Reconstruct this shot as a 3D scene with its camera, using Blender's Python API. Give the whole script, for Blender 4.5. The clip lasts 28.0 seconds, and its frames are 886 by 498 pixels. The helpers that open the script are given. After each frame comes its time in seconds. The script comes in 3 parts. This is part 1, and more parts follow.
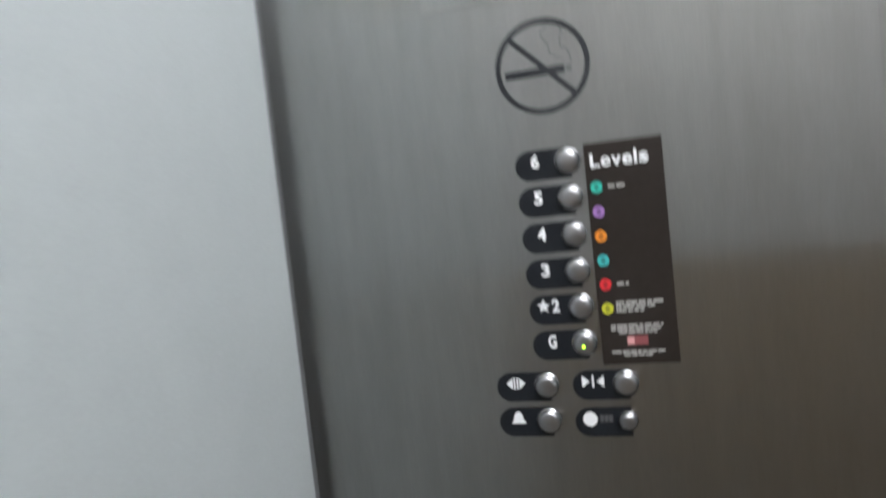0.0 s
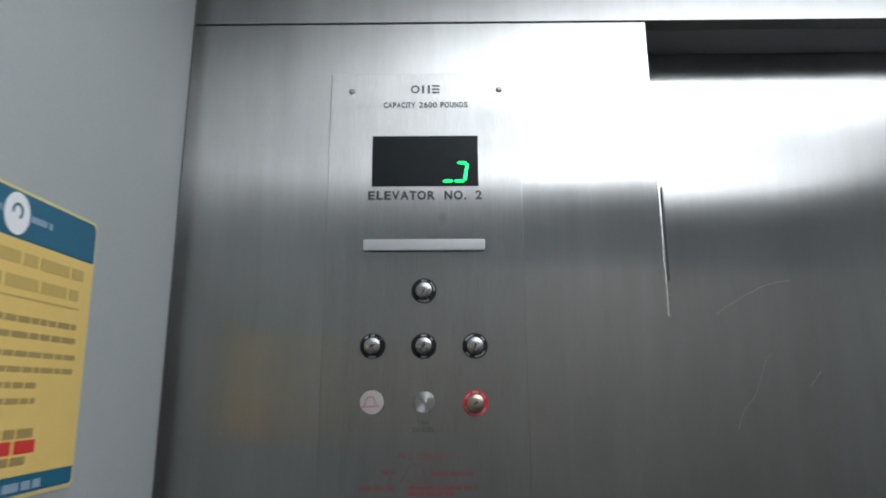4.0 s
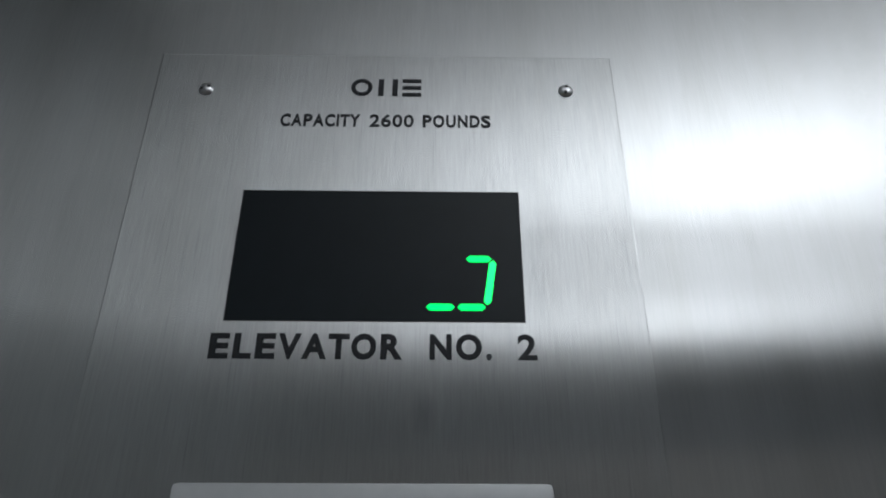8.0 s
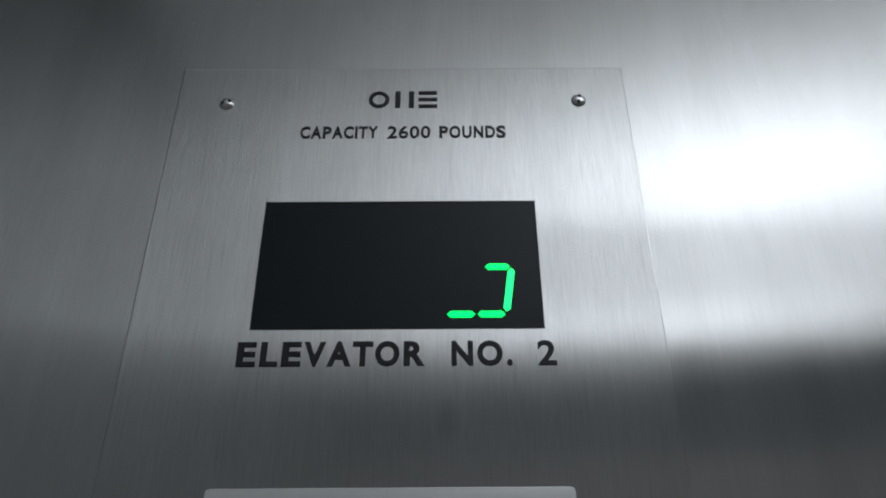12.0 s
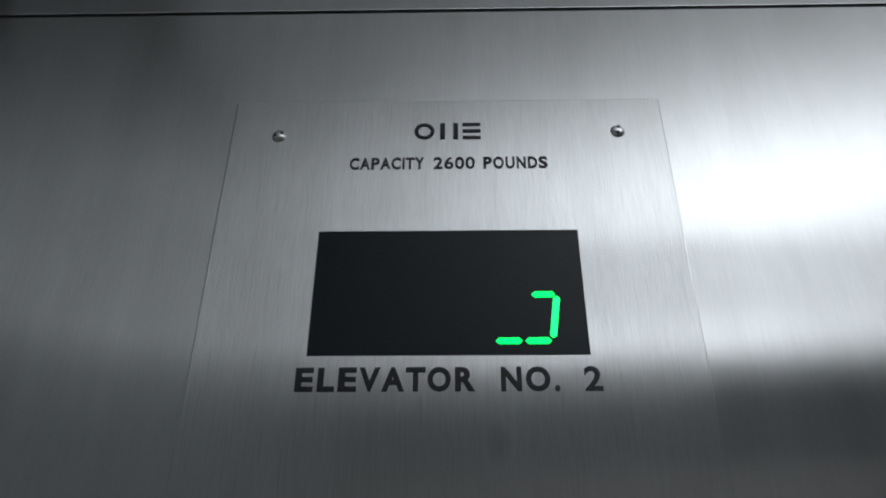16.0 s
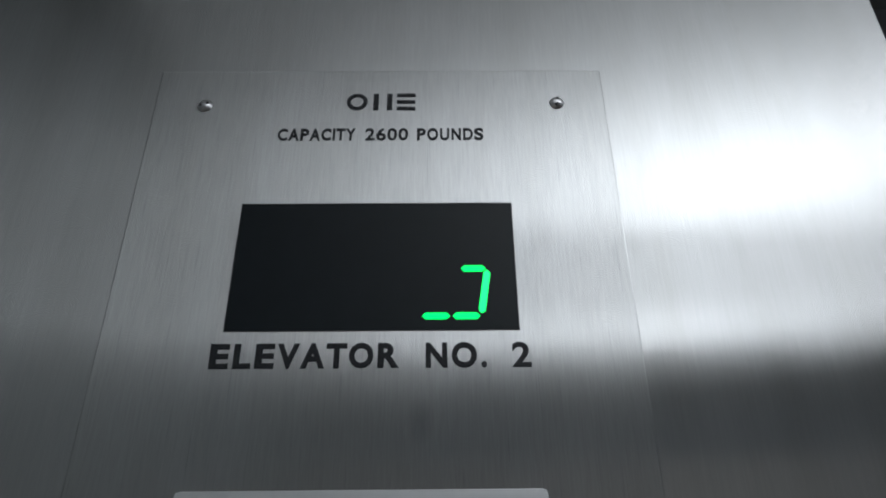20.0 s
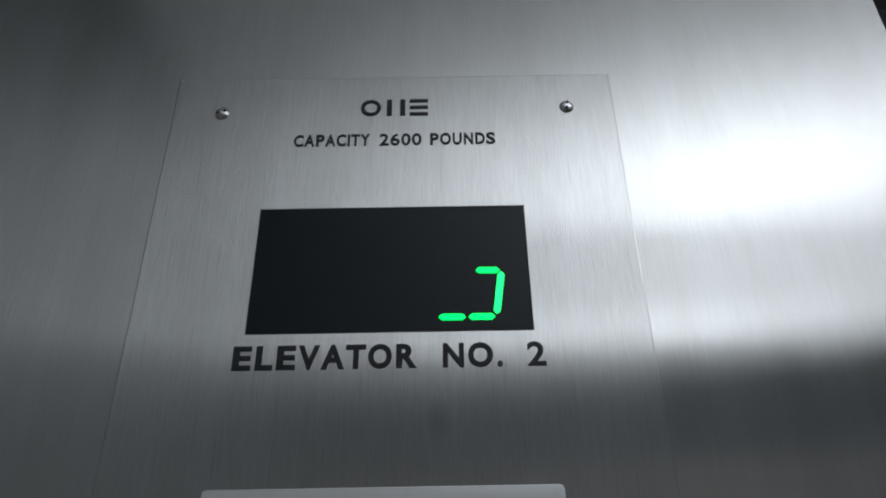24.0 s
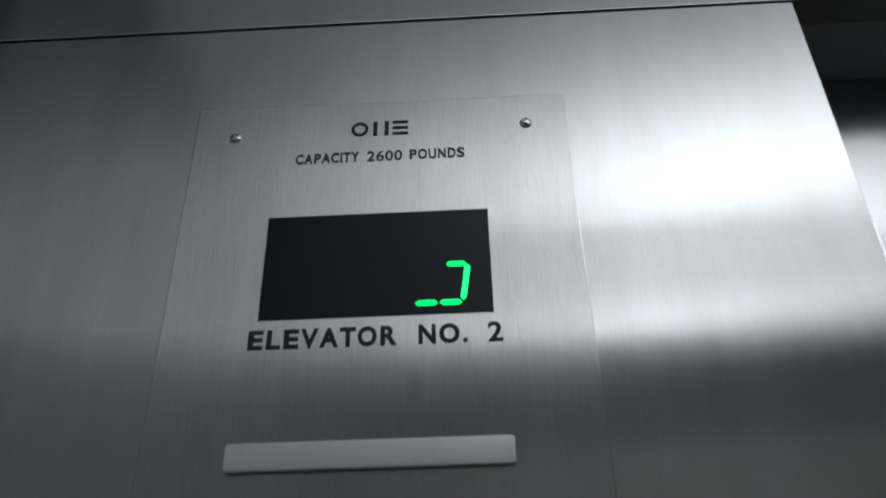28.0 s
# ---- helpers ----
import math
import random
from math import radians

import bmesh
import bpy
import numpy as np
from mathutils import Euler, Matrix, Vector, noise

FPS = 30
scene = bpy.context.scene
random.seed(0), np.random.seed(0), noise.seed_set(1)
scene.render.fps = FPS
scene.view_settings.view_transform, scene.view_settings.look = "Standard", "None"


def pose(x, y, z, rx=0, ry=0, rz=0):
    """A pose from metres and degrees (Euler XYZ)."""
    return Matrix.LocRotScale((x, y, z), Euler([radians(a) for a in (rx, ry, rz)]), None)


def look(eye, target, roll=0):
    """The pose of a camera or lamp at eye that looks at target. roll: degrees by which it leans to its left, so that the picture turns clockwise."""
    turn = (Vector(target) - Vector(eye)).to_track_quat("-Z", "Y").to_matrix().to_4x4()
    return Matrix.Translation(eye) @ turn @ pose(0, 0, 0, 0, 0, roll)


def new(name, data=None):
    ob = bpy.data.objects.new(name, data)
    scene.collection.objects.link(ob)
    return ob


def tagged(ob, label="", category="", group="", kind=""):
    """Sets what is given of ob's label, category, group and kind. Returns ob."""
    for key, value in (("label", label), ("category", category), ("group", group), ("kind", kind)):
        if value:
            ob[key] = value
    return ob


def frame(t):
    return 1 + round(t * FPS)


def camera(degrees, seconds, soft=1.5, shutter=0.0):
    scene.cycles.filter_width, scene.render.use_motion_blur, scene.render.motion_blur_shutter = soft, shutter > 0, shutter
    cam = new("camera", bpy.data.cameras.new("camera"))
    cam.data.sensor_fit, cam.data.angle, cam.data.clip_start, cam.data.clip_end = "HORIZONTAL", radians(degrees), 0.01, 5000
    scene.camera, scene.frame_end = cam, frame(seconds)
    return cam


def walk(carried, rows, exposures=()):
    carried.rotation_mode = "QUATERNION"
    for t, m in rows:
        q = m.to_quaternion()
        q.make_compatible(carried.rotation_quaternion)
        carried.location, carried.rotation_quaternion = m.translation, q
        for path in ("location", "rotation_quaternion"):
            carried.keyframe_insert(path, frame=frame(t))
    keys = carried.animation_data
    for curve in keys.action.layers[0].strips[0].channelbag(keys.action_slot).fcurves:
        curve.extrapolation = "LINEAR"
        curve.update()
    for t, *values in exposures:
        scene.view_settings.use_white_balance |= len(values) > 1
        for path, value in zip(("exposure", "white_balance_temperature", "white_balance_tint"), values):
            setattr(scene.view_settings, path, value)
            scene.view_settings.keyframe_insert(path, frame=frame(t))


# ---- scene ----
# An elevator car: front return panel at y = 0, side wall at x = -0.339, floor at z = 0.
cam = camera(66.3, 28.0, soft=1.9, shutter=0.5)
PATH = [
    (0, (0.0890, -0.7828, 1.1621), (-0.4769, 1.1314, 1.0370), -6.22),
    (0.2, (0.0513, -0.8388, 1.1834), (-0.4612, 1.0940, 1.1442), -2.29),
    (0.3, (0.0100, -0.8370, 1.1820), (-0.3930, 1.1220, 1.1900), -1.50),
    (0.4, (0.0186, -0.8807, 1.2487), (-0.3498, 1.0851, 1.2360), -0.36),
    (0.5, (0.0071, -0.9022, 1.2685), (-0.2983, 1.0741, 1.2424), 0.15),
    (0.6, (-0.0050, -0.9327, 1.2770), (-0.1905, 1.0586, 1.2945), 0.83),
    (0.7, (-0.0087, -0.9446, 1.2753), (-0.1681, 1.0487, 1.3129), 0.37),
    (0.8, (-0.0064, -0.9655, 1.2920), (-0.1128, 1.0316, 1.3072), 1.20),
    (1, (0.0288, -0.9708, 1.3047), (-0.0404, 1.0278, 1.3376), -1.09),
    (1.2, (0.0140, -0.9860, 1.3040), (0.0270, 1.0120, 1.3980), -0.70),
    (1.3, (0.0329, -0.9932, 1.3057), (0.0368, 1.0044, 1.4050), 0.68),
    (1.5, (0.0644, -1.0042, 1.3256), (0.0867, 0.9953, 1.3619), 7.91),
    (1.6, (0.0610, -1.0220, 1.3136), (0.0786, 0.9762, 1.3958), 4.62),
    (1.7, (0.0440, -1.0220, 1.3170), (0.0670, 0.9760, 1.3950), 5.80),
    (1.8, (0.0604, -1.0211, 1.3409), (0.0345, 0.9773, 1.4171), 4.85),
    (1.9, (0.0786, -1.0151, 1.3724), (0.0400, 0.9836, 1.4337), 3.47),
    (2, (0.0831, -1.0193, 1.4150), (0.1251, 0.9699, 1.6187), 0.73),
    (2.1, (0.0737, -1.0196, 1.4366), (0.1444, 0.9676, 1.6517), 2.51),
    (2.2, (0.0026, -1.0208, 1.4911), (0.1553, 0.9450, 1.8260), 2.03),
    (2.3, (0.0554, -1.0353, 1.5154), (0.0412, 0.9223, 1.9243), 2.02),
    (2.4, (0.0598, -1.0438, 1.5535), (-0.0288, 0.9067, 1.9868), 2.55),
    (2.5, (0.0546, -1.0455, 1.5682), (-0.0545, 0.9051, 1.9965), 0.69),
    (4.5, (0.0353, -0.7841, 1.6461), (0.0987, 1.1541, 2.1352), -0.32),
    (4.6, (0.0402, -0.7546, 1.6602), (0.1254, 1.1784, 2.1667), -0.57),
    (4.7, (0.0410, -0.7340, 1.6630), (0.1310, 1.1940, 2.1880), -0.90),
    (4.8, (0.0521, -0.6867, 1.6783), (0.1329, 1.2362, 2.2221), -1.02),
    (4.9, (0.0602, -0.6587, 1.6865), (0.1329, 1.2610, 2.2426), -0.98),
    (5, (0.0706, -0.5988, 1.7035), (0.1513, 1.3091, 2.2979), -1.10),
    (5.2, (0.0880, -0.5240, 1.7380), (0.1430, 1.3640, 2.3950), -1.40),
    (5.4, (0.0803, -0.4554, 1.7685), (0.0742, 1.4131, 2.4817), -0.60),
    (5.5, (0.0737, -0.4267, 1.7730), (0.0540, 1.4268, 2.5239), -0.52),
    (5.7, (0.0720, -0.3680, 1.7940), (-0.0200, 1.4530, 2.6170), 0.00),
    (6, (0.0549, -0.2845, 1.8213), (0.0088, 1.5009, 2.7215), -0.72),
    (6.2, (0.0460, -0.2640, 1.8220), (0.0110, 1.5020, 2.7600), -1.00),
    (6.5, (0.0403, -0.2571, 1.8248), (0.0206, 1.4939, 2.7911), -0.60),
    (6.7, (0.0420, -0.2630, 1.8220), (0.0260, 1.4740, 2.8130), -0.50),
    (7, (0.0395, -0.2754, 1.8131), (0.0450, 1.4539, 2.8179), -0.18),
    (7.2, (0.0340, -0.2860, 1.8000), (0.0450, 1.4610, 2.7730), -0.20),
    (7.5, (0.0343, -0.2994, 1.7970), (0.0569, 1.4735, 2.7224), 0.00),
    (7.7, (0.0300, -0.3120, 1.7950), (0.0470, 1.4600, 2.7210), -0.10),
    (8, (0.0311, -0.3208, 1.7909), (0.0541, 1.4614, 2.6983), 0.11),
    (8.5, (0.0391, -0.3350, 1.7871), (0.0719, 1.4524, 2.6839), -0.30),
    (9, (0.0364, -0.3260, 1.7909), (0.0717, 1.4602, 2.6900), -0.28),
    (9.5, (0.0299, -0.3301, 1.7938), (0.0683, 1.4531, 2.6986), -0.44),
    (10, (0.0223, -0.3213, 1.7913), (0.0506, 1.4589, 2.7023), -0.61),
    (10.5, (0.0227, -0.3223, 1.7910), (0.0433, 1.4570, 2.7039), -0.55),
    (11, (0.0218, -0.3231, 1.7899), (0.0383, 1.4515, 2.7121), -0.71),
    (11.5, (0.0222, -0.3264, 1.7905), (0.0324, 1.4517, 2.7061), -0.48),
    (12, (0.0232, -0.3292, 1.7892), (0.0321, 1.4475, 2.7074), -0.46),
    (12.5, (0.0255, -0.3297, 1.7897), (0.0284, 1.4471, 2.7079), -0.25),
    (14.5, (0.0226, -0.3287, 1.7906), (0.0241, 1.4465, 2.7118), -0.37),
    (15, (0.0130, -0.3380, 1.7918), (0.0041, 1.4318, 2.7233), -0.29),
    (15.5, (0.0062, -0.3426, 1.7925), (-0.0209, 1.4267, 2.7246), -0.06),
    (16, (0.0047, -0.3466, 1.7914), (-0.0285, 1.4150, 2.7378), 0.09),
    (16.5, (0.0067, -0.3461, 1.7890), (-0.0334, 1.4133, 2.7393), 0.28),
    (17, (0.0134, -0.3434, 1.7895), (-0.0208, 1.4206, 2.7314), 0.32),
    (17.5, (0.0186, -0.3428, 1.7901), (-0.0147, 1.4222, 2.7303), 0.44),
    (18, (0.0238, -0.3466, 1.7913), (-0.0064, 1.4187, 2.7309), 0.32),
    (18.5, (0.0288, -0.3448, 1.7895), (0.0019, 1.4163, 2.7369), 0.27),
    (19, (0.0317, -0.3387, 1.7887), (0.0159, 1.4241, 2.7333), -0.04),
    (19.5, (0.0362, -0.3285, 1.7859), (0.0424, 1.4355, 2.7284), -0.38),
    (20, (0.0342, -0.3272, 1.7870), (0.0547, 1.4400, 2.7233), -0.63),
    (20.5, (0.0350, -0.3305, 1.7887), (0.0627, 1.4406, 2.7174), -0.73),
    (21, (0.0361, -0.3298, 1.7877), (0.0691, 1.4422, 2.7143), -1.03),
    (21.5, (0.0314, -0.3305, 1.7888), (0.0605, 1.4418, 2.7153), -1.38),
    (23.5, (0.0297, -0.3392, 1.7855), (0.0407, 1.4293, 2.7195), -1.21),
    (24, (0.0282, -0.3353, 1.7844), (0.0366, 1.4321, 2.7205), -1.07),
    (24.5, (0.0313, -0.3356, 1.7871), (0.0382, 1.4360, 2.7152), -1.09),
    (25, (0.0327, -0.3355, 1.7876), (0.0390, 1.4326, 2.7224), -1.35),
    (25.5, (0.0358, -0.3357, 1.7871), (0.0360, 1.4274, 2.7314), -1.41),
    (26, (0.0400, -0.3344, 1.7878), (0.0319, 1.4278, 2.7337), -1.21),
    (26.5, (0.0422, -0.3320, 1.7877), (0.0296, 1.4257, 2.7418), -1.18),
    (27, (0.0479, -0.3363, 1.7862), (0.0293, 1.4216, 2.7397), -1.55),
    (27.5, (0.0486, -0.3599, 1.7838), (0.0169, 1.4001, 2.7331), -1.95),
    (28, (0.0591, -0.4021, 1.7482), (-0.0005, 1.3671, 2.6791), -1.55),
]
EXPOSURES = [(0.0, 1.10, 6350, 10), (0.2, 0.72, 6400, 10), (0.5, 0.62, 6350, 10), (1.0, 0.56, 6350, 10), (1.7, 0.64, 6350, 10), (2.0, 0.63, 6350, 10), (2.3, 0.55, 6330, 10), (2.5, 0.25, 6320, 10), (4.5, -0.52, 6200, 10), (5.5, -1.05, 6150, 10), (6.5, -1.44, 6150, 10), (27.0, -1.49, 6150, 10), (28.0, -1.52, 6150, 10)]
walk(cam, [(t, look(eye, target, roll)) for t, eye, target, roll in PATH], EXPOSURES)

# ---- light ----
world = bpy.data.worlds.new("world")
world.use_nodes = True
world.node_tree.nodes["Background"].inputs["Color"].default_value = (0.02, 0.02, 0.022, 1)
world.node_tree.nodes["Background"].inputs["Strength"].default_value = 0.2
scene.world = world
# the lamp panels: x and y range, glow of the far ends, of the middle and over the tubes, the tubes' line and spread in y
LAMP_PANELS = (
    ((-0.30, 1.42, -0.765, -0.05), 0.25, 0.7, 10.4, -0.59, 0.255, "bright white front ceiling light panel in a metal frame"),
    ((-0.30, 1.42, -1.395, -0.795), 1.2, 4.2, 5.0, -1.25, 0.14, "white rear ceiling light panel in a metal frame"),
)


# ---- materials ----
def material(name, color, rough=0.5, metal=0.0, spec=0.5):
    m = bpy.data.materials.new(name)
    m.use_nodes = True
    b = m.node_tree.nodes["Principled BSDF"]
    b.inputs["Base Color"].default_value = (*color, 1)
    b.inputs["Roughness"].default_value = rough
    b.inputs["Metallic"].default_value = metal
    b.inputs["Specular IOR Level"].default_value = spec
    return m


def add(m, kind, **sets):
    n = m.node_tree.nodes.new(kind)
    for key, value in sets.items():
        n.inputs[key].default_value = value
    return n


def link(m, a, out, b, into):
    m.node_tree.links.new(a.outputs[out], b.inputs[into])


def grain(m, scale, size=1.0, detail=3.0):
    """Noise over the object's own metres, stretched by scale."""
    co = m.node_tree.nodes.new("ShaderNodeTexCoord")
    mp = add(m, "ShaderNodeMapping", Scale=scale)
    nz = add(m, "ShaderNodeTexNoise", Scale=size, Detail=detail, Roughness=0.6)
    link(m, co, "Object", mp, "Vector")
    link(m, mp, "Vector", nz, "Vector")
    return nz


def spread(m, source, low, high, lo=0.3, hi=0.7):
    r = add(m, "ShaderNodeMapRange")
    r.inputs["From Min"].default_value, r.inputs["From Max"].default_value = lo, hi
    r.inputs["To Min"].default_value, r.inputs["To Max"].default_value = low, high
    link(m, source, "Fac", r, "Value")
    return r


def mixed(m, fac, a, b):
    x = m.node_tree.nodes.new("ShaderNodeMix")
    x.data_type = "RGBA"
    x.inputs[6].default_value, x.inputs[7].default_value = (*a, 1), (*b, 1)
    m.node_tree.links.new(fac, x.inputs[0])
    return x


def joined(m, a, b):
    """The sum of two values."""
    n = m.node_tree.nodes.new("ShaderNodeMath")
    n.operation = "ADD"
    m.node_tree.links.new(a.outputs[0], n.inputs[0])
    m.node_tree.links.new(b.outputs[0], n.inputs[1])
    return n


def brushed(name, color, lines=800.0, length=30.0, tone=0.04, rough=(0.08, 0.39), blend=0.45, lean=0.13, streak=0.03, steep=4.0, marks=0.0):
    """Steel with a vertical brushed grain. Hairlines tip the surface sideways by up to lean, the steep ones more (and streak, in lines
    long enough to see), so a tight lobe is drawn out sideways only; a wide lobe gives the haze, and there are faint wiped stains."""
    m = material(name, color, rough[0], 1.0)
    tree = m.node_tree
    tight, wide = tree.nodes["Principled BSDF"], tree.nodes.new("ShaderNodeBsdfPrincipled")
    across = tree.nodes.new("ShaderNodeCombineXYZ")
    across.inputs["X"].default_value = 1.0
    fine = grain(m, (lines, lines, length), 1.0, 5)
    stain = grain(m, (16, 16, 4), 1.0, 5)
    wiped = grain(m, (42, 42, 3), 1.0, 4)
    lo, hi = tuple(c * (1 - tone) for c in color), tuple(min(1, c * (1 + tone)) for c in color)
    shade = mixed(m, spread(m, fine, 0, 1, 0.25, 0.75).outputs["Result"], lo, hi)
    cloud = mixed(m, spread(m, wiped, 0, 1, 0.2, 0.8).outputs["Result"], (0.90, 0.89, 0.87), (1.0, 1.0, 1.0))
    spot = mixed(m, spread(m, stain, 0, 1, 0.25, 0.7).outputs["Result"], (0.91, 0.91, 0.90), (1.06, 1.06, 1.06))
    layers = [cloud, spot]
    if marks:
        scored = grain(m, (1300, 1300, 16), 1.0, 2)
        layers.append(mixed(m, spread(m, scored, 0, 1, 0.62, 0.74).outputs["Result"], (1, 1, 1), (1 - marks, 1 - marks, 1 - marks)))
    for layer in layers:
        over = tree.nodes.new("ShaderNodeMix")
        over.data_type, over.blend_type = "RGBA", "MULTIPLY"
        over.inputs[0].default_value = 1.0
        tree.links.new(shade.outputs[2], over.inputs[6])
        tree.links.new(layer.outputs[2], over.inputs[7])
        shade = over
    # the sideways tip of each hairline: two white noises summed, and the visible streaks
    co = tree.nodes.new("ShaderNodeTexCoord")
    sums = None
    for size in (9173.0, 7411.0):
        mp = add(m, "ShaderNodeMapping", Scale=(size, size, size))
        white = tree.nodes.new("ShaderNodeTexWhiteNoise")
        link(m, co, "Object", mp, "Vector")
        link(m, mp, "Vector", white, "Vector")
        tip = add(m, "ShaderNodeMapRange")
        tip.inputs["To Min"].default_value, tip.inputs["To Max"].default_value = -0.5, 0.5
        link(m, white, "Value", tip, "Value")
        sums = tip if sums is None else joined(m, sums, tip)
    # most hairlines lie flat, a few are steep: tip * (1 + steep * tip * tip)
    square, swell, scaled = (tree.nodes.new("ShaderNodeMath") for _ in range(3))
    square.operation, swell.operation, scaled.operation = "MULTIPLY", "MULTIPLY_ADD", "MULTIPLY"
    for k in (0, 1):
        tree.links.new(sums.outputs[0], square.inputs[k])
    tree.links.new(square.outputs[0], swell.inputs[0])
    swell.inputs[1].default_value, swell.inputs[2].default_value = steep * lean, lean
    tree.links.new(sums.outputs[0], scaled.inputs[0])
    tree.links.new(swell.outputs[0], scaled.inputs[1])
    sums = joined(m, scaled, spread(m, fine, -streak, streak, 0.25, 0.75))
    tilt = tree.nodes.new("ShaderNodeCombineXYZ")
    tree.links.new(sums.outputs[0], tilt.inputs["X"])
    flat = tree.nodes.new("ShaderNodeNewGeometry")
    lean_to = tree.nodes.new("ShaderNodeVectorMath")
    lean_to.operation = "ADD"
    link(m, flat, "Normal", lean_to, 0)
    link(m, tilt, "Vector", lean_to, 1)
    unit = tree.nodes.new("ShaderNodeVectorMath")
    unit.operation = "NORMALIZE"
    link(m, lean_to, "Vector", unit, 0)
    link(m, unit, "Vector", tight, "Normal")
    for b, r in zip((tight, wide), rough):
        b.inputs["Metallic"].default_value = 1.0
        link(m, spread(m, stain, r * 0.93, r * 1.07), "Result", b, "Roughness")
        tree.links.new(shade.outputs[2], b.inputs["Base Color"])
    wide.inputs["Anisotropic"].default_value = 1.0
    link(m, across, "Vector", wide, "Tangent")
    both = add(m, "ShaderNodeMixShader", Fac=blend)
    tree.links.new(tight.outputs[0], both.inputs[1])
    tree.links.new(wide.outputs[0], both.inputs[2])
    tree.links.new(both.outputs[0], tree.nodes["Material Output"].inputs["Surface"])
    return m


def mottled(name, a, b_color, rough, scale=(60, 60, 60), relief=0.1, depth=0.001, spec=0.5):
    m = material(name, a, rough, 0.0, spec)
    b = m.node_tree.nodes["Principled BSDF"]
    fine, wide = grain(m, scale, 1.0, 4), grain(m, tuple(v / 14 for v in scale), 1.0, 3)
    s = add(m, "ShaderNodeMath")
    s.operation = "ADD"
    link(m, spread(m, fine, 0, 0.5), "Result", s, 0)
    m.node_tree.links.new(spread(m, wide, 0, 0.5).outputs["Result"], s.inputs[1])
    tone = mixed(m, s.outputs["Value"], a, b_color)
    m.node_tree.links.new(tone.outputs[2], b.inputs["Base Color"])
    link(m, spread(m, wide, rough * 0.85, rough * 1.15), "Result", b, "Roughness")
    bump = add(m, "ShaderNodeBump", Strength=relief, Distance=depth)
    link(m, fine, "Fac", bump, "Height")
    link(m, bump, "Normal", b, "Normal")
    return m


def glowing(name, color, strength):
    m = material(name, color, 0.5)
    b = m.node_tree.nodes["Principled BSDF"]
    b.inputs["Emission Color"].default_value = (*color, 1)
    b.inputs["Emission Strength"].default_value = strength
    return m


def diffuser(ends, middle, peak, at, along):
    """A milky lamp cover over two pairs of tubes: two bells along x, and in y a bell round the tubes' line."""
    m = glowing("lamp_diffuser", (0.98, 1.0, 1.0), ends)
    tree = m.node_tree
    co, axis = tree.nodes.new("ShaderNodeTexCoord"), tree.nodes.new("ShaderNodeSeparateXYZ")
    link(m, co, "Object", axis, "Vector")

    def bell(out, centre, wide, high, low=0.0):
        shift, square, power, size = (tree.nodes.new("ShaderNodeMath") for _ in range(4))
        shift.operation, square.operation, power.operation, size.operation = "MULTIPLY_ADD", "POWER", "POWER", "MULTIPLY_ADD"
        tree.links.new(axis.outputs[out], shift.inputs[0])
        shift.inputs[1].default_value, shift.inputs[2].default_value = 1 / wide, -centre / wide
        tree.links.new(shift.outputs[0], square.inputs[0])
        square.inputs[1].default_value = 2
        power.inputs[0].default_value = math.exp(-1)
        tree.links.new(square.outputs[0], power.inputs[1])
        tree.links.new(power.outputs[0], size.inputs[0])
        size.inputs[1].default_value, size.inputs[2].default_value = high, low
        return size

    sideways = joined(m, bell("X", -0.10, 0.40, 0.95), bell("X", 0.49, 0.41, 0.48))
    forward = bell("Y", at, along, peak, middle)
    both = tree.nodes.new("ShaderNodeMath")
    both.operation = "MULTIPLY_ADD"
    tree.links.new(sideways.outputs[0], both.inputs[0])
    tree.links.new(forward.outputs[0], both.inputs[1])
    both.inputs[2].default_value = ends
    link(m, both, "Value", tree.nodes["Principled BSDF"], "Emission Strength")
    return m


STEEL = brushed("brushed_steel", (0.40, 0.407, 0.415))
PLATE_STEEL = brushed("plate_steel", (0.395, 0.402, 0.41), 1500.0, 60.0, 0.09, (0.12, 0.41), 0.45, 0.20, 0.05, steep=4.0, marks=0.22)
smear = PLATE_STEEL.node_tree
where = smear.nodes.new("ShaderNodeTexCoord")
shift = add(PLATE_STEEL, "ShaderNodeMapping", Scale=(150, 150, 95))
shift.inputs["Location"].default_value = (-0.026 * 150, 0, -0.127 * 95)
far = add(PLATE_STEEL, "ShaderNodeVectorMath")
far.operation = "LENGTH"
link(PLATE_STEEL, where, "Object", shift, "Vector")
link(PLATE_STEEL, shift, "Vector", far, 0)
dull = add(PLATE_STEEL, "ShaderNodeMapRange")
dull.inputs["From Min"].default_value, dull.inputs["From Max"].default_value = 0.2, 1.2
dull.inputs["To Min"].default_value, dull.inputs["To Max"].default_value = 0.265, 0.33
smear.links.new(far.outputs["Value"], dull.inputs["Value"])
smear.links.new(dull.outputs["Result"], [n for n in smear.nodes if n.type == "MIX_SHADER"][0].inputs[0])
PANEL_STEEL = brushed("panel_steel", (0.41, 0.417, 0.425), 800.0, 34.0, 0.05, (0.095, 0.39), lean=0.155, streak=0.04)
panel_tree = PANEL_STEEL.node_tree
side = panel_tree.nodes.new("ShaderNodeSeparateXYZ")
place = panel_tree.nodes.new("ShaderNodeTexCoord")
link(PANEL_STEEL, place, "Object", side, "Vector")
# the wide lobe's share falls slightly from left to right
wide_share = add(PANEL_STEEL, "ShaderNodeMapRange")
wide_share.inputs["From Min"].default_value, wide_share.inputs["From Max"].default_value = 0.14, 0.32
wide_share.inputs["To Min"].default_value, wide_share.inputs["To Max"].default_value = 0.30, 0.265
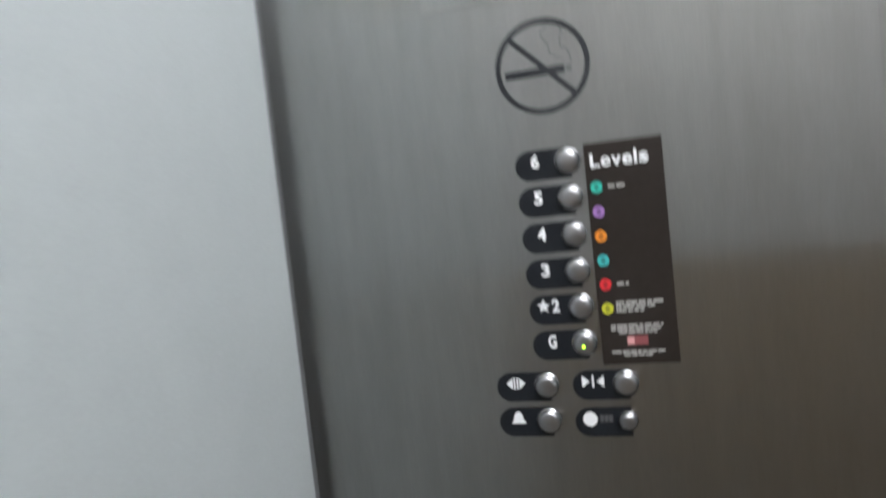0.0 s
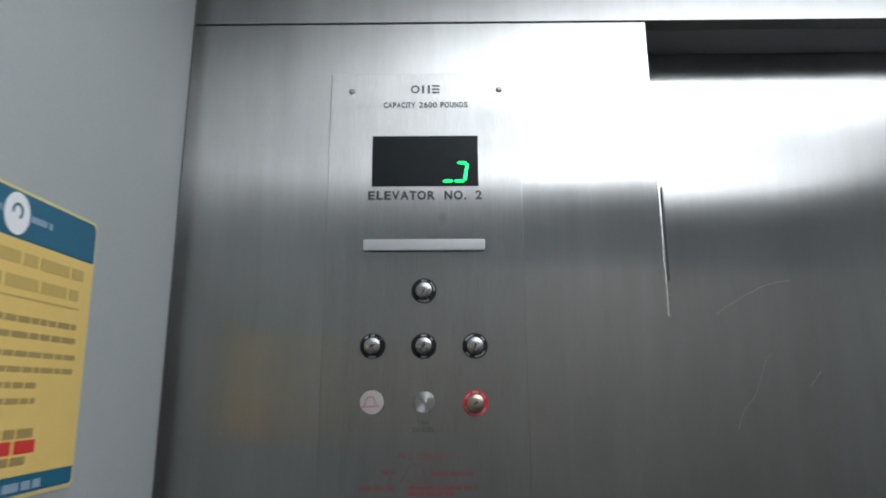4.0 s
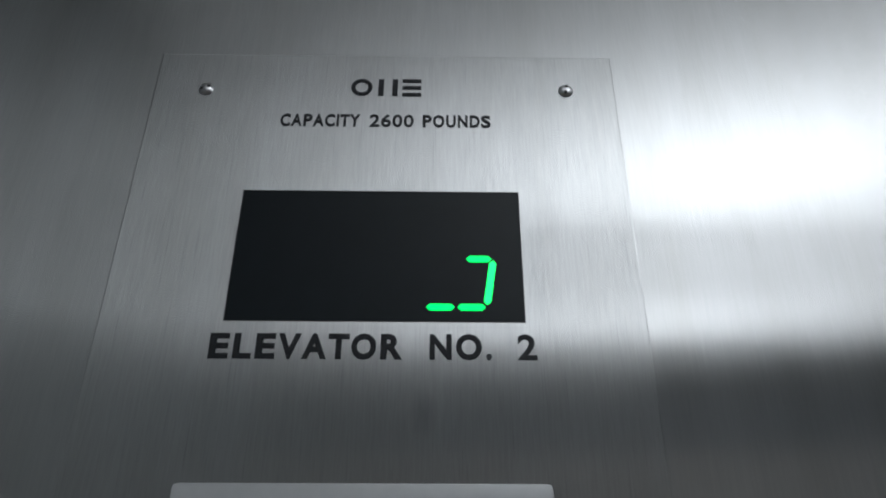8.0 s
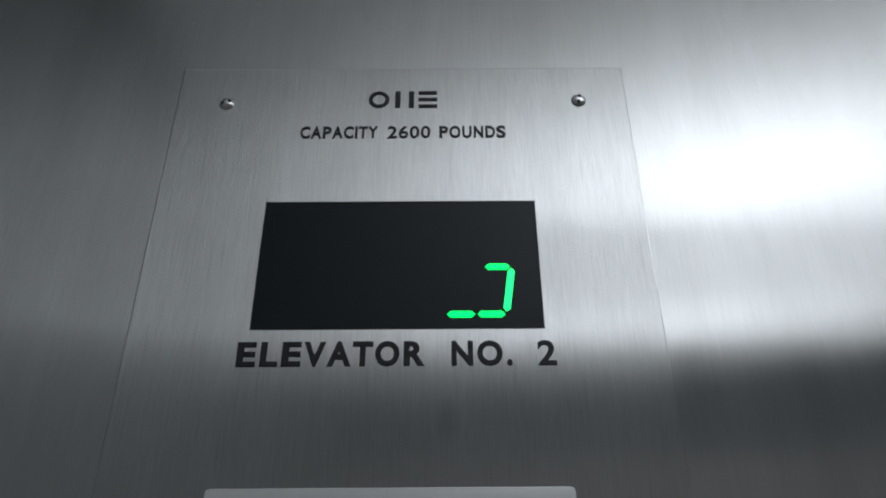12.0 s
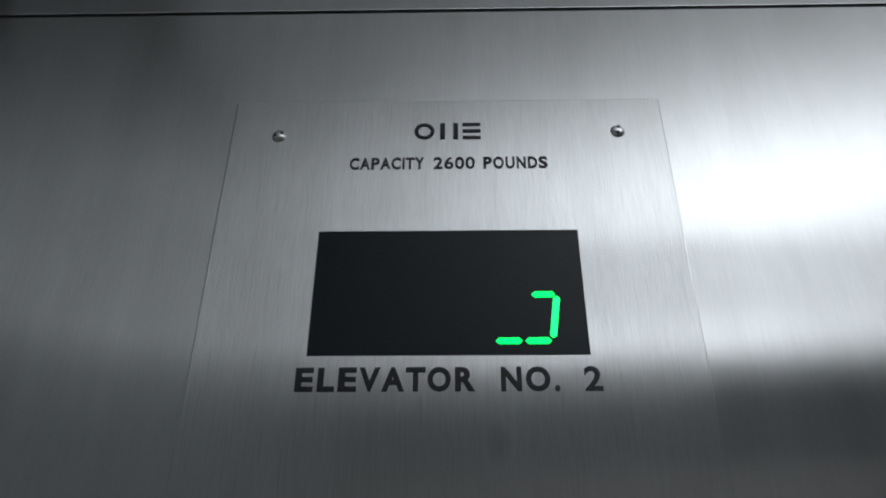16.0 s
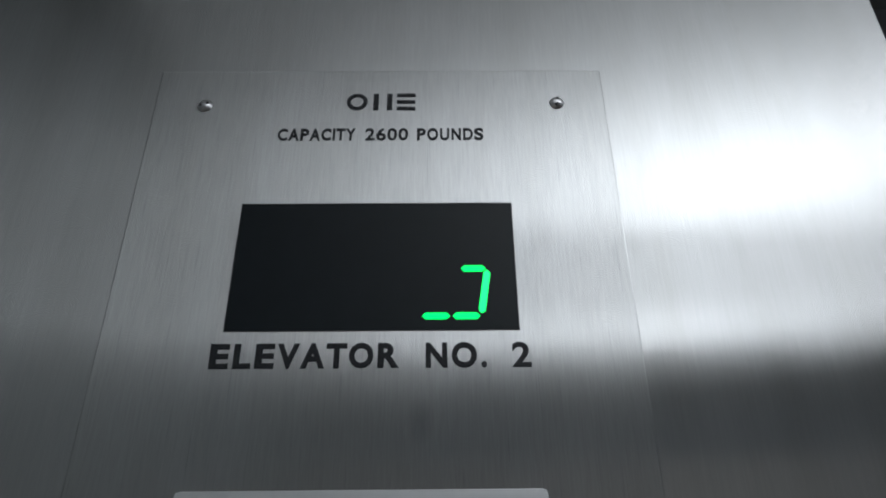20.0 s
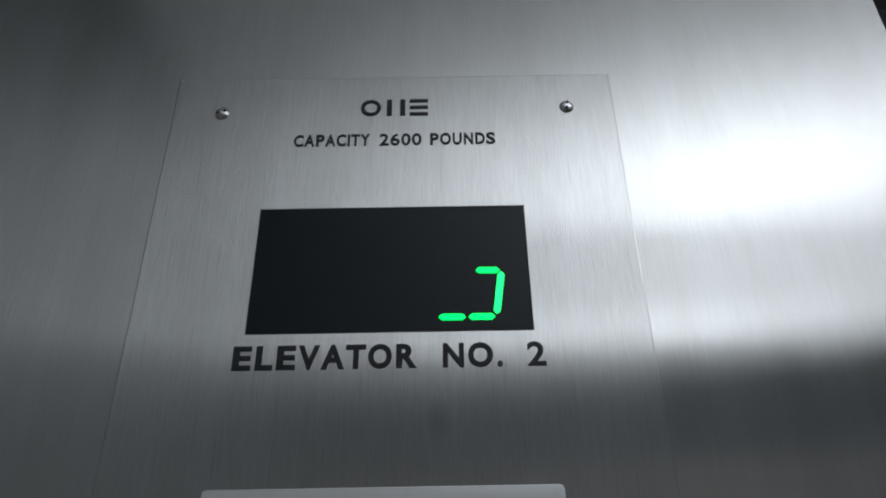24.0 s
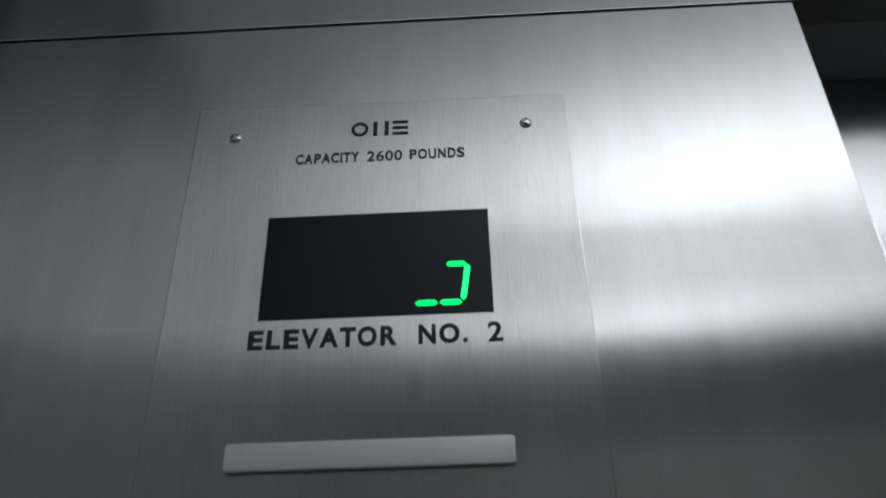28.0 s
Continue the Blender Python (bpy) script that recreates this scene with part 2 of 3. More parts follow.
panel_tree.links.new(side.outputs["X"], wide_share.inputs["Value"])
panel_tree.links.new(wide_share.outputs["Result"], [n for n in panel_tree.nodes if n.type == "MIX_SHADER"][0].inputs[0])
DOOR_STEEL = brushed("door_steel", (0.395, 0.402, 0.41), rough=(0.105, 0.39), blend=0.27)
LAMINATE = mottled("grey_laminate", (0.322, 0.343, 0.35), (0.362, 0.385, 0.392), 0.45, (240, 240, 240), 0.12, 0.0005)
BACK_LAMINATE = mottled("dark_laminate", (0.296, 0.277, 0.263), (0.347, 0.326, 0.309), 0.5, (120, 120, 120))
WOOD = mottled("brown_laminate", (0.168, 0.119, 0.071), (0.218, 0.155, 0.094), 0.45, (90, 90, 6))
CEILING = mottled("ceiling_paint", (0.62, 0.63, 0.63), (0.68, 0.69, 0.69), 0.6)
FLOORING = mottled("floor_tile", (0.10, 0.085, 0.07), (0.16, 0.135, 0.11), 0.5, (40, 40, 40))
DARK_STEEL = mottled("dark_painted_steel", (0.20, 0.21, 0.235), (0.235, 0.245, 0.27), 0.45, (80, 80, 80), 0.05)
# shade under the ceiling, put into the colour of the rear wall's top
UPPER_SHADE = mottled("upper_wall_shade", (0.13, 0.14, 0.155), (0.16, 0.17, 0.185), 0.5, (80, 80, 80), 0.05)
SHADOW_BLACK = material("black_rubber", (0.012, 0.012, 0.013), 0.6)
DARK_GAP = mottled("dark_cavity_paint", (0.08, 0.08, 0.084), (0.10, 0.10, 0.105), 0.6)
CHROME = mottled("polished_steel", (0.62, 0.62, 0.63), (0.68, 0.68, 0.69), 0.24, (400, 400, 400), 0.02, 0.0002)
CHROME.node_tree.nodes["Principled BSDF"].inputs["Metallic"].default_value = 1.0
BUTTON_STEEL = mottled("button_steel", (0.30, 0.30, 0.305), (0.40, 0.40, 0.41), 0.25, (300, 300, 300), 0.02, 0.0002)
BUTTON_STEEL.node_tree.nodes["Principled BSDF"].inputs["Metallic"].default_value = 1.0
LOCK_BRASS = mottled("warm_nickel", (0.36, 0.33, 0.27), (0.42, 0.385, 0.32), 0.30, (300, 300, 300), 0.02, 0.0002)
LOCK_BRASS.node_tree.nodes["Principled BSDF"].inputs["Metallic"].default_value = 1.0
SCREW_STEEL = mottled("screw_steel", (0.46, 0.46, 0.47), (0.52, 0.52, 0.53), 0.28, (300, 300, 300), 0.02, 0.0002)
SCREW_STEEL.node_tree.nodes["Principled BSDF"].inputs["Metallic"].default_value = 1.0
CAP_STEEL = mottled("button_cap_steel", (0.30, 0.295, 0.305), (0.35, 0.345, 0.355), 0.30, (300, 300, 300), 0.03, 0.0002)
CAP_STEEL.node_tree.nodes["Principled BSDF"].inputs["Metallic"].default_value = 1.0
SATIN = mottled("satin_steel", (0.60, 0.60, 0.61), (0.66, 0.66, 0.67), 0.28, (300, 300, 300), 0.02, 0.0002)
SATIN.node_tree.nodes["Principled BSDF"].inputs["Metallic"].default_value = 1.0
SCRATCH = material("scratched_steel", (0.37, 0.375, 0.38), 0.42, 1.0)
INK = mottled("engraved_black_fill", (0.014, 0.015, 0.018), (0.024, 0.026, 0.030), 0.5, (900, 900, 900), 0.1, 0.0002, 0.15)
RED_INK = mottled("red_engraving", (0.125, 0.032, 0.037), (0.20, 0.07, 0.072), 0.55, (700, 700, 700), 0.05, 0.0002)
PALE_RED = material("faded_red_ink", (0.13, 0.05, 0.055), 0.5)
HELMET_RED = material("worn_helmet_red", (0.34, 0.17, 0.18), 0.5)
PINK = material("pink_ink", (0.50, 0.24, 0.25), 0.5)
GREY_INK = mottled("faded_grey_ink", (0.030, 0.032, 0.034), (0.055, 0.057, 0.06), 0.5, (500, 500, 500))
PLATE_BLACK = mottled("black_button_plate", (0.008, 0.009, 0.012), (0.013, 0.015, 0.019), 0.4, (400, 400, 400), 0.05, 0.0002, 0.2)
WHITE_INK = material("white_paint", (0.75, 0.76, 0.78), 0.5)
RING_PRINT = material("worn_grey_print", (0.26, 0.26, 0.27), 0.5)
RED_RING = material("red_plastic", (0.45, 0.02, 0.035), 0.35)
BOARD = mottled("dark_brown_sign", (0.016, 0.012, 0.010), (0.022, 0.017, 0.015), 0.45, (90, 90, 90), 0.03, 0.0003, 0.2)
WORN_PRINT = material("faded_grey_print", (0.07, 0.07, 0.075), 0.5)
SIGN_GREY = material("sign_grey_print", (0.33, 0.32, 0.31), 0.5)
LENS = mottled("milky_lens", (0.38, 0.39, 0.40), (0.43, 0.44, 0.45), 0.35, (200, 200, 200), 0.03, 0.0003)
JEWEL = mottled("pink_white_jewel", (0.37, 0.335, 0.34), (0.45, 0.415, 0.42), 0.3, (200, 200, 200), 0.03, 0.0003)
GLASS_BLACK = mottled("smoked_window", (0.006, 0.009, 0.011), (0.009, 0.013, 0.016), 0.35, (60, 60, 60), 0.0, 0.0001, 0.16)
GREEN = glowing("green_segment", (0.006, 1.0, 0.14), 3.5)
BRIGHT_GREEN = glowing("bright_green_segment", (0.02, 1.0, 0.16), 5.0)
AMBER = glowing("yellow_green_lamp", (0.45, 1.0, 0.03), 2.0)
YELLOW = mottled("yellow_poster", (0.68, 0.485, 0.14), (0.74, 0.535, 0.175), 0.45, (40, 40, 40), 0.05, 0.001)
YELLOW_EDGE = material("yellow_border", (0.62, 0.53, 0.22), 0.45)
BLUE = mottled("blue_poster_band", (0.009, 0.10, 0.18), (0.012, 0.125, 0.215), 0.45, (40, 40, 40), 0.03, 0.001)
BROWN_PRINT = material("brown_print", (0.34, 0.24, 0.085), 0.5)
PALE_PRINT = material("pale_brown_print", (0.50, 0.36, 0.11), 0.5)
BLUE_PRINT = material("blue_print", (0.25, 0.33, 0.42), 0.5)
LOGO_RED = material("red_print", (0.62, 0.03, 0.03), 0.45)


# ---- mesh helpers ----
def part(name, bm, mat, parent=None, label="", smooth=False):
    me = bpy.data.meshes.new(name)
    bmesh.ops.recalc_face_normals(bm, faces=bm.faces[:])
    bm.to_mesh(me)
    bm.free()
    me.materials.append(mat)
    if smooth:
        for p in me.polygons:
            p.use_smooth = True
        me.set_sharp_from_angle(angle=radians(35))
    ob = new(name, me)
    if parent is not None:
        ob.parent = parent
    if label:
        tagged(ob, label)
    return ob


def thing(name, place, label, category, group="", kind=""):
    return tagged(new(name), label, category, group, kind) if place is None else moved(tagged(new(name), label, category, group, kind), place)


def moved(ob, place):
    ob.location = place
    return ob


def box(x0, x1, y0, y1, z0, z1, bevel=0.0, bm=None):
    bm = bm or bmesh.new()
    made = bmesh.ops.create_cube(bm, size=1)["verts"]
    for v in made:
        v.co = Vector(((x0 + x1) / 2 + v.co.x * (x1 - x0), (y0 + y1) / 2 + v.co.y * (y1 - y0), (z0 + z1) / 2 + v.co.z * (z1 - z0)))
    if bevel:
        edges = {e for v in made for e in v.link_edges}
        bmesh.ops.bevel(bm, geom=list(edges), offset=bevel, segments=2, affect="EDGES", profile=0.6)
    return bm


def lathe(profile, seg=36, cx=0.0, cz=0.0, bm=None):
    """Turns a profile of (radius, y) round the y axis; y falls towards the viewer."""
    bm = bm or bmesh.new()
    rings = []
    for r, y in profile:
        if r < 1e-6:
            rings.append([bm.verts.new((cx, y, cz))])
        else:
            rings.append([bm.verts.new((cx + r * math.cos(2 * math.pi * i / seg), y, cz + r * math.sin(2 * math.pi * i / seg))) for i in range(seg)])
    for a, b in zip(rings, rings[1:]):
        for i in range(seg):
            j = (i + 1) % seg
            if len(a) == 1 and len(b) > 1:
                bm.faces.new((a[0], b[i], b[j]))
            elif len(b) == 1 and len(a) > 1:
                bm.faces.new((a[i], a[j], b[0]))
            elif len(a) > 1:
                bm.faces.new((a[i], a[j], b[j], b[i]))
    return bm


def prism(points, y0, y1, bm=None):
    """A flat outline in x and z, given thickness from y0 (front) to y1."""
    bm = bm or bmesh.new()
    front = [bm.verts.new((x, y0, z)) for x, z in points]
    rear = [bm.verts.new((x, y1, z)) for x, z in points]
    bm.faces.new(front)
    bm.faces.new(rear[::-1])
    n = len(points)
    for i in range(n):
        bm.faces.new((front[i], front[(i + 1) % n], rear[(i + 1) % n], rear[i]))
    return bm


def arc(r0, r1, a0, a1, y0, y1, seg=10, cx=0.0, cz=0.0, bm=None):
    """A piece of a flat ring between two angles in degrees."""
    steps = [radians(a0 + (a1 - a0) * i / seg) for i in range(seg + 1)]
    pts = [(cx + r1 * math.cos(a), cz + r1 * math.sin(a)) for a in steps] + [(cx + r0 * math.cos(a), cz + r0 * math.sin(a)) for a in reversed(steps)]
    return prism(pts, y0, y1, bm)


def ellipse(rx, rz, seg=28, cx=0.0, cz=0.0):
    return [(cx + rx * math.cos(2 * math.pi * i / seg), cz + rz * math.sin(2 * math.pi * i / seg)) for i in range(seg)]


def rounded(x0, x1, z0, z1, low, high, seg=5):
    """The outline of a rectangle whose lower and upper corners have those radii."""
    pts = []
    for cx, cz, r, a in ((x1 - high, z1 - high, high, 0), (x0 + high, z1 - high, high, 90), (x0 + low, z0 + low, low, 180), (x1 - low, z0 + low, low, 270)):
        pts += [(cx + r * math.cos(radians(a + 90 * i / seg)), cz + r * math.sin(radians(a + 90 * i / seg))) for i in range(seg + 1)]
    return pts


def stroke(points, width, y0, y1, bm=None):
    """A band of that width along a line of (x, z)."""
    bm, pts, rows = bm or bmesh.new(), [Vector(p) for p in points], []
    for i, p in enumerate(pts):
        d = (pts[min(i + 1, len(pts) - 1)] - pts[max(i - 1, 0)]).normalized()
        n = Vector((-d.y, d.x)) * width / 2
        rows.append([bm.verts.new((q.x, y, q.y)) for q, y in ((p + n, y0), (p - n, y0), (p - n, y1), (p + n, y1))])
    for a, b in zip(rows, rows[1:]):
        for i in range(4):
            bm.faces.new((a[i], a[(i + 1) % 4], b[(i + 1) % 4], b[i]))
    bm.faces.new(rows[0])
    bm.faces.new(rows[-1][::-1])
    return bm


# a bold grotesque's letters, in thousandths of its size: the advance and the ink's two edges
INKS = dict(zip("ACDEFGILNOPRSTUVY.2605", ((722, 20, 702), (722, 44, 684), (722, 76, 685), (667, 76, 621), (611, 76, 587), (778, 44, 713), (278, 64, 214), (611, 76, 583), (722, 69, 654), (778, 44, 734), (667, 73, 627), (722, 76, 677), (667, 39, 629), (611, 14, 598), (722, 72, 651), (667, 19, 648), (667, 15, 653), (278, 64, 214), (556, 26, 511), (556, 31, 520), (556, 32, 524), (556, 27, 516))))
INKS.update(zip("eilorstvac", ((556, 23, 528), (278, 69, 209), (278, 69, 209), (611, 34, 578), (389, 64, 373), (556, 30, 519), (333, 10, 309), (556, 13, 543), (556, 29, 527), (556, 34, 524))))


def glyph(letter, bold):
    """One letter of the built-in font as a bmesh, with x from 0 to 1 and the height of an H as 1."""
    cu = bpy.data.curves.new("letter", "FONT")
    cu.body, cu.offset, cu.resolution_u, cu.extrude = letter, bold, 4, 0.5
    ob = new("letter", cu)
    bpy.context.view_layer.update()
    me = bpy.data.meshes.new_from_object(ob.evaluated_get(bpy.context.evaluated_depsgraph_get()))
    bpy.data.objects.remove(ob)
    bm = bmesh.new()
    bm.from_mesh(me)
    bpy.data.meshes.remove(me)
    xs = [v.co.x for v in bm.verts]
    x0, x1 = min(xs), max(xs)
    for v in bm.verts:
        v.co.x, v.co.y = (v.co.x - x0) / (x1 - x0), (v.co.y + bold) / (CAP + 2 * bold)
    return bm


def cap_height():
    cu = bpy.data.curves.new("letter", "FONT")
    cu.body = "H"
    ob = new("letter", cu)
    bpy.context.view_layer.update()
    me = bpy.data.meshes.new_from_object(ob.evaluated_get(bpy.context.evaluated_depsgraph_get()))
    high = max(v.co.y for v in me.vertices)
    bpy.data.objects.remove(ob)
    return high


CAP = cap_height()


def spell(name, text, x0, x1, z, height, y0, y1, mat, parent, bold=0.03, track=0):
    """A word between x0 and x1, with its capitals' middle at z; each letter is a part."""
    inks = [INKS.get(c, (556, 40, 516)) for c in text]
    edges, pen = [], 0
    for advance, a, b in inks:
        edges.append((pen + a, pen + b))
        pen += advance + track
    first, unit = edges[0][0], (x1 - x0) / (edges[-1][1] - edges[0][0])
    for c, (a, b) in zip(text, edges):
        bm = glyph(c, bold)
        for v in bm.verts:
            v.co = Vector((x0 + (a - first + v.co.x * (b - a)) * unit, y0 if v.co.z > 0 else y1, z + (v.co.y - 0.5) * height))
        part(name, bm, mat, parent, "letter " + c)


def words(name, x0, x1, z, height, y0, y1, seed, mat, parent):
    """A line of illegible print: a row of word-long bars, each a part."""
    rnd, x = random.Random(seed), x0
    while x < x1 - height * 0.5:
        w = min(x1 - x, height * rnd.uniform(1.4, 4.2))
        part(name, box(x, x + w, y0, y1, z - height / 2, z + height / 2), mat, parent)
        x += w + height * 0.5


# ---- setting ----
LEFT, RIGHT, BACK, TOP = -0.3390, 1.68, -1.62, 2.40
EDGE, HEAD, DOOR_Y, FACE = 0.3315, 2.173, 0.10, 0.0011

tagged(part("wall_left", box(LEFT - 0.04, LEFT, BACK - 0.04, -0.026, 0, TOP, 0.001), LAMINATE), "light grey laminate side wall of the elevator car", "wall", kind="structure")
tagged(part("wall_right", box(RIGHT, RIGHT + 0.04, BACK - 0.04, 0.10, 0, TOP), LAMINATE), "light grey laminate far side wall of the car", "wall", kind="structure")
tagged(part("wall_back", box(LEFT, RIGHT, BACK - 0.04, BACK, 0.90, 2.15), BACK_LAMINATE), "dark grey laminate rear wall of the car", "wall", kind="structure")
# unseen dark strip, added to dim what the front steel reflects
tagged(part("wall_back_upper", box(LEFT, RIGHT, BACK - 0.04, BACK - 0.002, 2.1505, TOP), UPPER_SHADE), "unseen top strip of the rear wall, darkened to stand for shade", "wall", kind="structure")
tagged(part("wall_back_lower", box(LEFT, RIGHT, BACK - 0.04, BACK - 0.002, 0, 0.90), WOOD), "brown laminate lower rear wall panel", "wall", kind="structure")
tagged(part("floor", box(LEFT - 0.04, RIGHT + 0.04, BACK - 0.04, 0.30, -0.05, 0), FLOORING), "dark brown elevator floor", "floor", kind="structure")
tagged(part("ceiling", box(LEFT - 0.04, RIGHT + 0.04, BACK - 0.04, 0.40, TOP, TOP + 0.05), CEILING), "pale painted elevator ceiling", "ceiling", kind="structure")


def ceiling_light(place, wide, deep, glow, label):
    lamp = thing("ceiling_light", place, label, "light", "ceiling lights")
    part("diffuser", box(-wide, wide, -deep, deep, -0.010, -0.002, 0.002), glow, lamp, "glowing white diffuser")
    for x0, x1, y0, y1 in ((-wide - 0.003, wide + 0.003, -deep - 0.003, -deep - 0.0005), (-wide - 0.003, wide + 0.003, deep + 0.0005, deep + 0.003), (-wide - 0.003, -wide - 0.0005, -deep, deep), (wide + 0.0005, wide + 0.003, -deep, deep)):
        part("frame_bar", box(x0, x1, y0, y1, -0.012, 0), SATIN, lamp)


for (x0, x1, y0, y1), ends, middle, peak, at, along, text in LAMP_PANELS:
    ceiling_light(((x0 + x1) / 2, (y0 + y1) / 2, TOP), (x1 - x0) / 2, (y1 - y0) / 2, diffuser(ends, middle, peak, at - (y0 + y1) / 2, along), text)

# front: return panel, shadow gap at the side wall, header, doors
panel = thing("front_return_panel", None, "brushed stainless steel front panel beside the doors", "panel", kind="structure")
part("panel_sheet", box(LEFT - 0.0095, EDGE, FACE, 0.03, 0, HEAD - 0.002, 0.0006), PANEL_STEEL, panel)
part("jamb_return", box(EDGE - 0.002, EDGE - 0.0005, 0.031, 0.095, 0, HEAD - 0.003), DOOR_STEEL, panel)
tagged(part("trim_left", box(LEFT - 0.04, LEFT - 0.010, -0.0255, 0.03, 0, TOP), DARK_GAP), "dark recessed reveal between wall and panel", "joint", kind="structure")
tagged(part("trim_top", box(LEFT - 0.0095, EDGE, 0.006, 0.03, HEAD - 0.0019, HEAD + 0.0009), DARK_GAP), "thin dark joint above the steel panel", "joint", kind="structure")
header = thing("door_header", None, "brushed stainless steel transom over the doors", "header", kind="structure")
part("header_sheet", box(LEFT - 0.0095, RIGHT, FACE, 0.03, HEAD + 0.001, TOP, 0.0005), STEEL, header)
part("soffit", box(EDGE - 0.001, RIGHT, 0.0305, 0.20, HEAD + 0.001, HEAD + 0.006), DARK_STEEL, header, "dark painted underside of the header")

for name, x0, x1, y, label in (("door_1", 0.24, 0.805, DOOR_Y, "closed brushed stainless steel sliding door leaf, lightly scratched"), ("door_2", 0.78, 1.40, DOOR_Y + 0.03, "closed brushed stainless steel rear sliding door leaf")):
    leaf = thing(name, None, label, "elevator door", "elevator door leaves", "structure")
    part("leaf_sheet", box(x0, x1, y, y + 0.02, 0.008, HEAD, 0.002), DOOR_STEEL, leaf)
    if name == "door_1":
        curved = [(0.434 + 0.119 * u, 1.741 + 0.052 * math.sin(u * 1.5)) for u in [i / 16 for i in range(17)]]
        long_one = [(0.452 + 0.058 * u, 1.575 + 0.105 * u + 0.006 * math.sin(u * 9)) for u in [i / 10 for i in range(11)]]
        short_one = [(0.563 + 0.019 * u, 1.634 + 0.024 * u) for u in (0, 0.5, 1)]
        for pts, wide in ((curved, 0.0002), (long_one, 0.00013), (short_one, 0.00016)):
            part("scratch", stroke(pts, wide, y - 0.00008, y + 0.001), SCRATCH, leaf, "faint pale scratch")
tagged(part("wall_front_right", box(1.38, RIGHT, 0, 0.095, 0, HEAD), STEEL), "brushed steel strike column beyond the doors", "wall", kind="structure")
tagged(part("door_sill", box(EDGE - 0.1, 1.38, 0.06, 0.20, 0.0, 0.007, 0.001), SATIN), "ribbed metal door sill", "sill", kind="structure")

sensor = thing("door_edge_sensor", (EDGE, 0.0040, 1.846), "slim dark sensor strip on the door jamb", "sensor")
# the highlight along the panel's edge, added as a bright metal strip
part("edge_highlight", box(0, 0.0036, -0.0005, 0.012, -0.120, 0.122, 0.0008), CHROME, sensor, "thin bright strip standing in for the panel edge highlight")
part("sensor_lens", box(0.0036, 0.0078, 0, 0.014, -0.070, 0.066, 0.0008), SHADOW_BLACK, sensor, "black sensor cover")

# ---- service plate and what is set in it ----
plate = thing("service_plate", (0, FACE + 0.0004, 1.74), "brushed stainless steel service plate screwed to the panel", "plate")
sheet = box(-0.138, 0.139, -0.0016, -0.0004, -0.352, 0.348)
for offset, upright in ((0.0011, True), (0.0004, False)):
    rim = [e for e in sheet.edges if max(v.co.y for v in e.verts) < -0.00155 and (abs(e.verts[0].co.z - e.verts[1].co.z) > 0.5) == upright]
    bmesh.ops.bevel(sheet, geom=rim, offset=offset, segments=2 if upright else 1, affect="EDGES", profile=0.6)
part("plate_sheet", sheet, PLATE_STEEL, plate)


def z_on_plate(z):
    return z - 1.74


F0, F1 = -0.0019, -0.0014
for text, x0, x1, z, h, heavy in (("CAPACITY", -0.0600, -0.0136, 2.0382, 0.0088, 0.030), ("2600", -0.0078, 0.0179, 2.0382, 0.0088, 0.018), ("POUNDS", 0.0232, 0.0630, 2.0382, 0.0088, 0.030),
                                  ("ELEVATOR", -0.0798, 0.0153, 1.8998, 0.0132, 0.040), ("NO.", 0.0287, 0.0594, 1.8998, 0.0132, 0.038), ("2", 0.0723, 0.0818, 1.8998, 0.0132, 0.026)):
    spell("engraved_letter", text, x0, x1, z_on_plate(z), h, F0, F1, INK, plate, heavy)
MZ = z_on_plate(2.063)
part("maker_mark", arc(0.0039, 0.0064, 0, 359.99, F0, F1, 32, -0.0138, MZ), INK, plate, "black engraved ring")
for x in (-0.0022, 0.0062):
    part("maker_mark", box(x - 0.0016, x + 0.0016, F0, F1, MZ - 0.0064, MZ + 0.0064), INK, plate, "black engraved bar")
for dz in (-0.0052, 0.0, 0.0052):
    part("maker_mark", box(0.0106, 0.0220, F0, F1, MZ + dz - 0.0013, MZ + dz + 0.0013), INK, plate, "black engraved bar")
for x, z, turned in ((-0.1068, 2.0603, 18), (0.1090, 2.0616, 80), (-0.108, 1.4135, 40), (0.1085, 1.4125, 60)):
    screw = part("screw", lathe([(0, -0.0042), (0.0022, -0.0039), (0.0036, -0.0030), (0.0045, -0.0018), (0.0045, -0.0010)], 24, x, z_on_plate(z)), SCREW_STEEL, plate, "domed two-hole security screw", True)
    for s in (-1, 1):
        part("screw_hole", lathe([(0, -0.0044), (0.0010, -0.0043), (0.0010, -0.003), (0, -0.003)], 12, x + s * 0.0021 * math.cos(radians(turned)), z_on_plate(z) + s * 0.0021 * math.sin(radians(turned))), SHADOW_BLACK, screw)
spell("call_letter", "CALL", -0.0085, 0.0085, z_on_plate(1.5885), 0.0062, F0, F1, GREY_INK, plate, 0.02)
spell("cancel_letter", "CANCEL", -0.0145, 0.0145, z_on_plate(1.5785), 0.0062, F0, F1, GREY_INK, plate, 0.02)
spell("fire_letter", "FIRE", -0.033, -0.0155, z_on_plate(1.5442), 0.0072, F0, F1, RED_INK, plate, 0.03)
spell("fire_letter", "OPERATION", -0.0095, 0.033, z_on_plate(1.5442), 0.0072, F0, F1, RED_INK, plate, 0.03)
words("fire_line_word", -0.053, -0.038, z_on_plate(1.525), 0.005, F0, F1, 1, RED_INK, plate)
words("fire_line_word", 0.012, 0.068, z_on_plate(1.5235), 0.005, F0, F1, 2, RED_INK, plate)
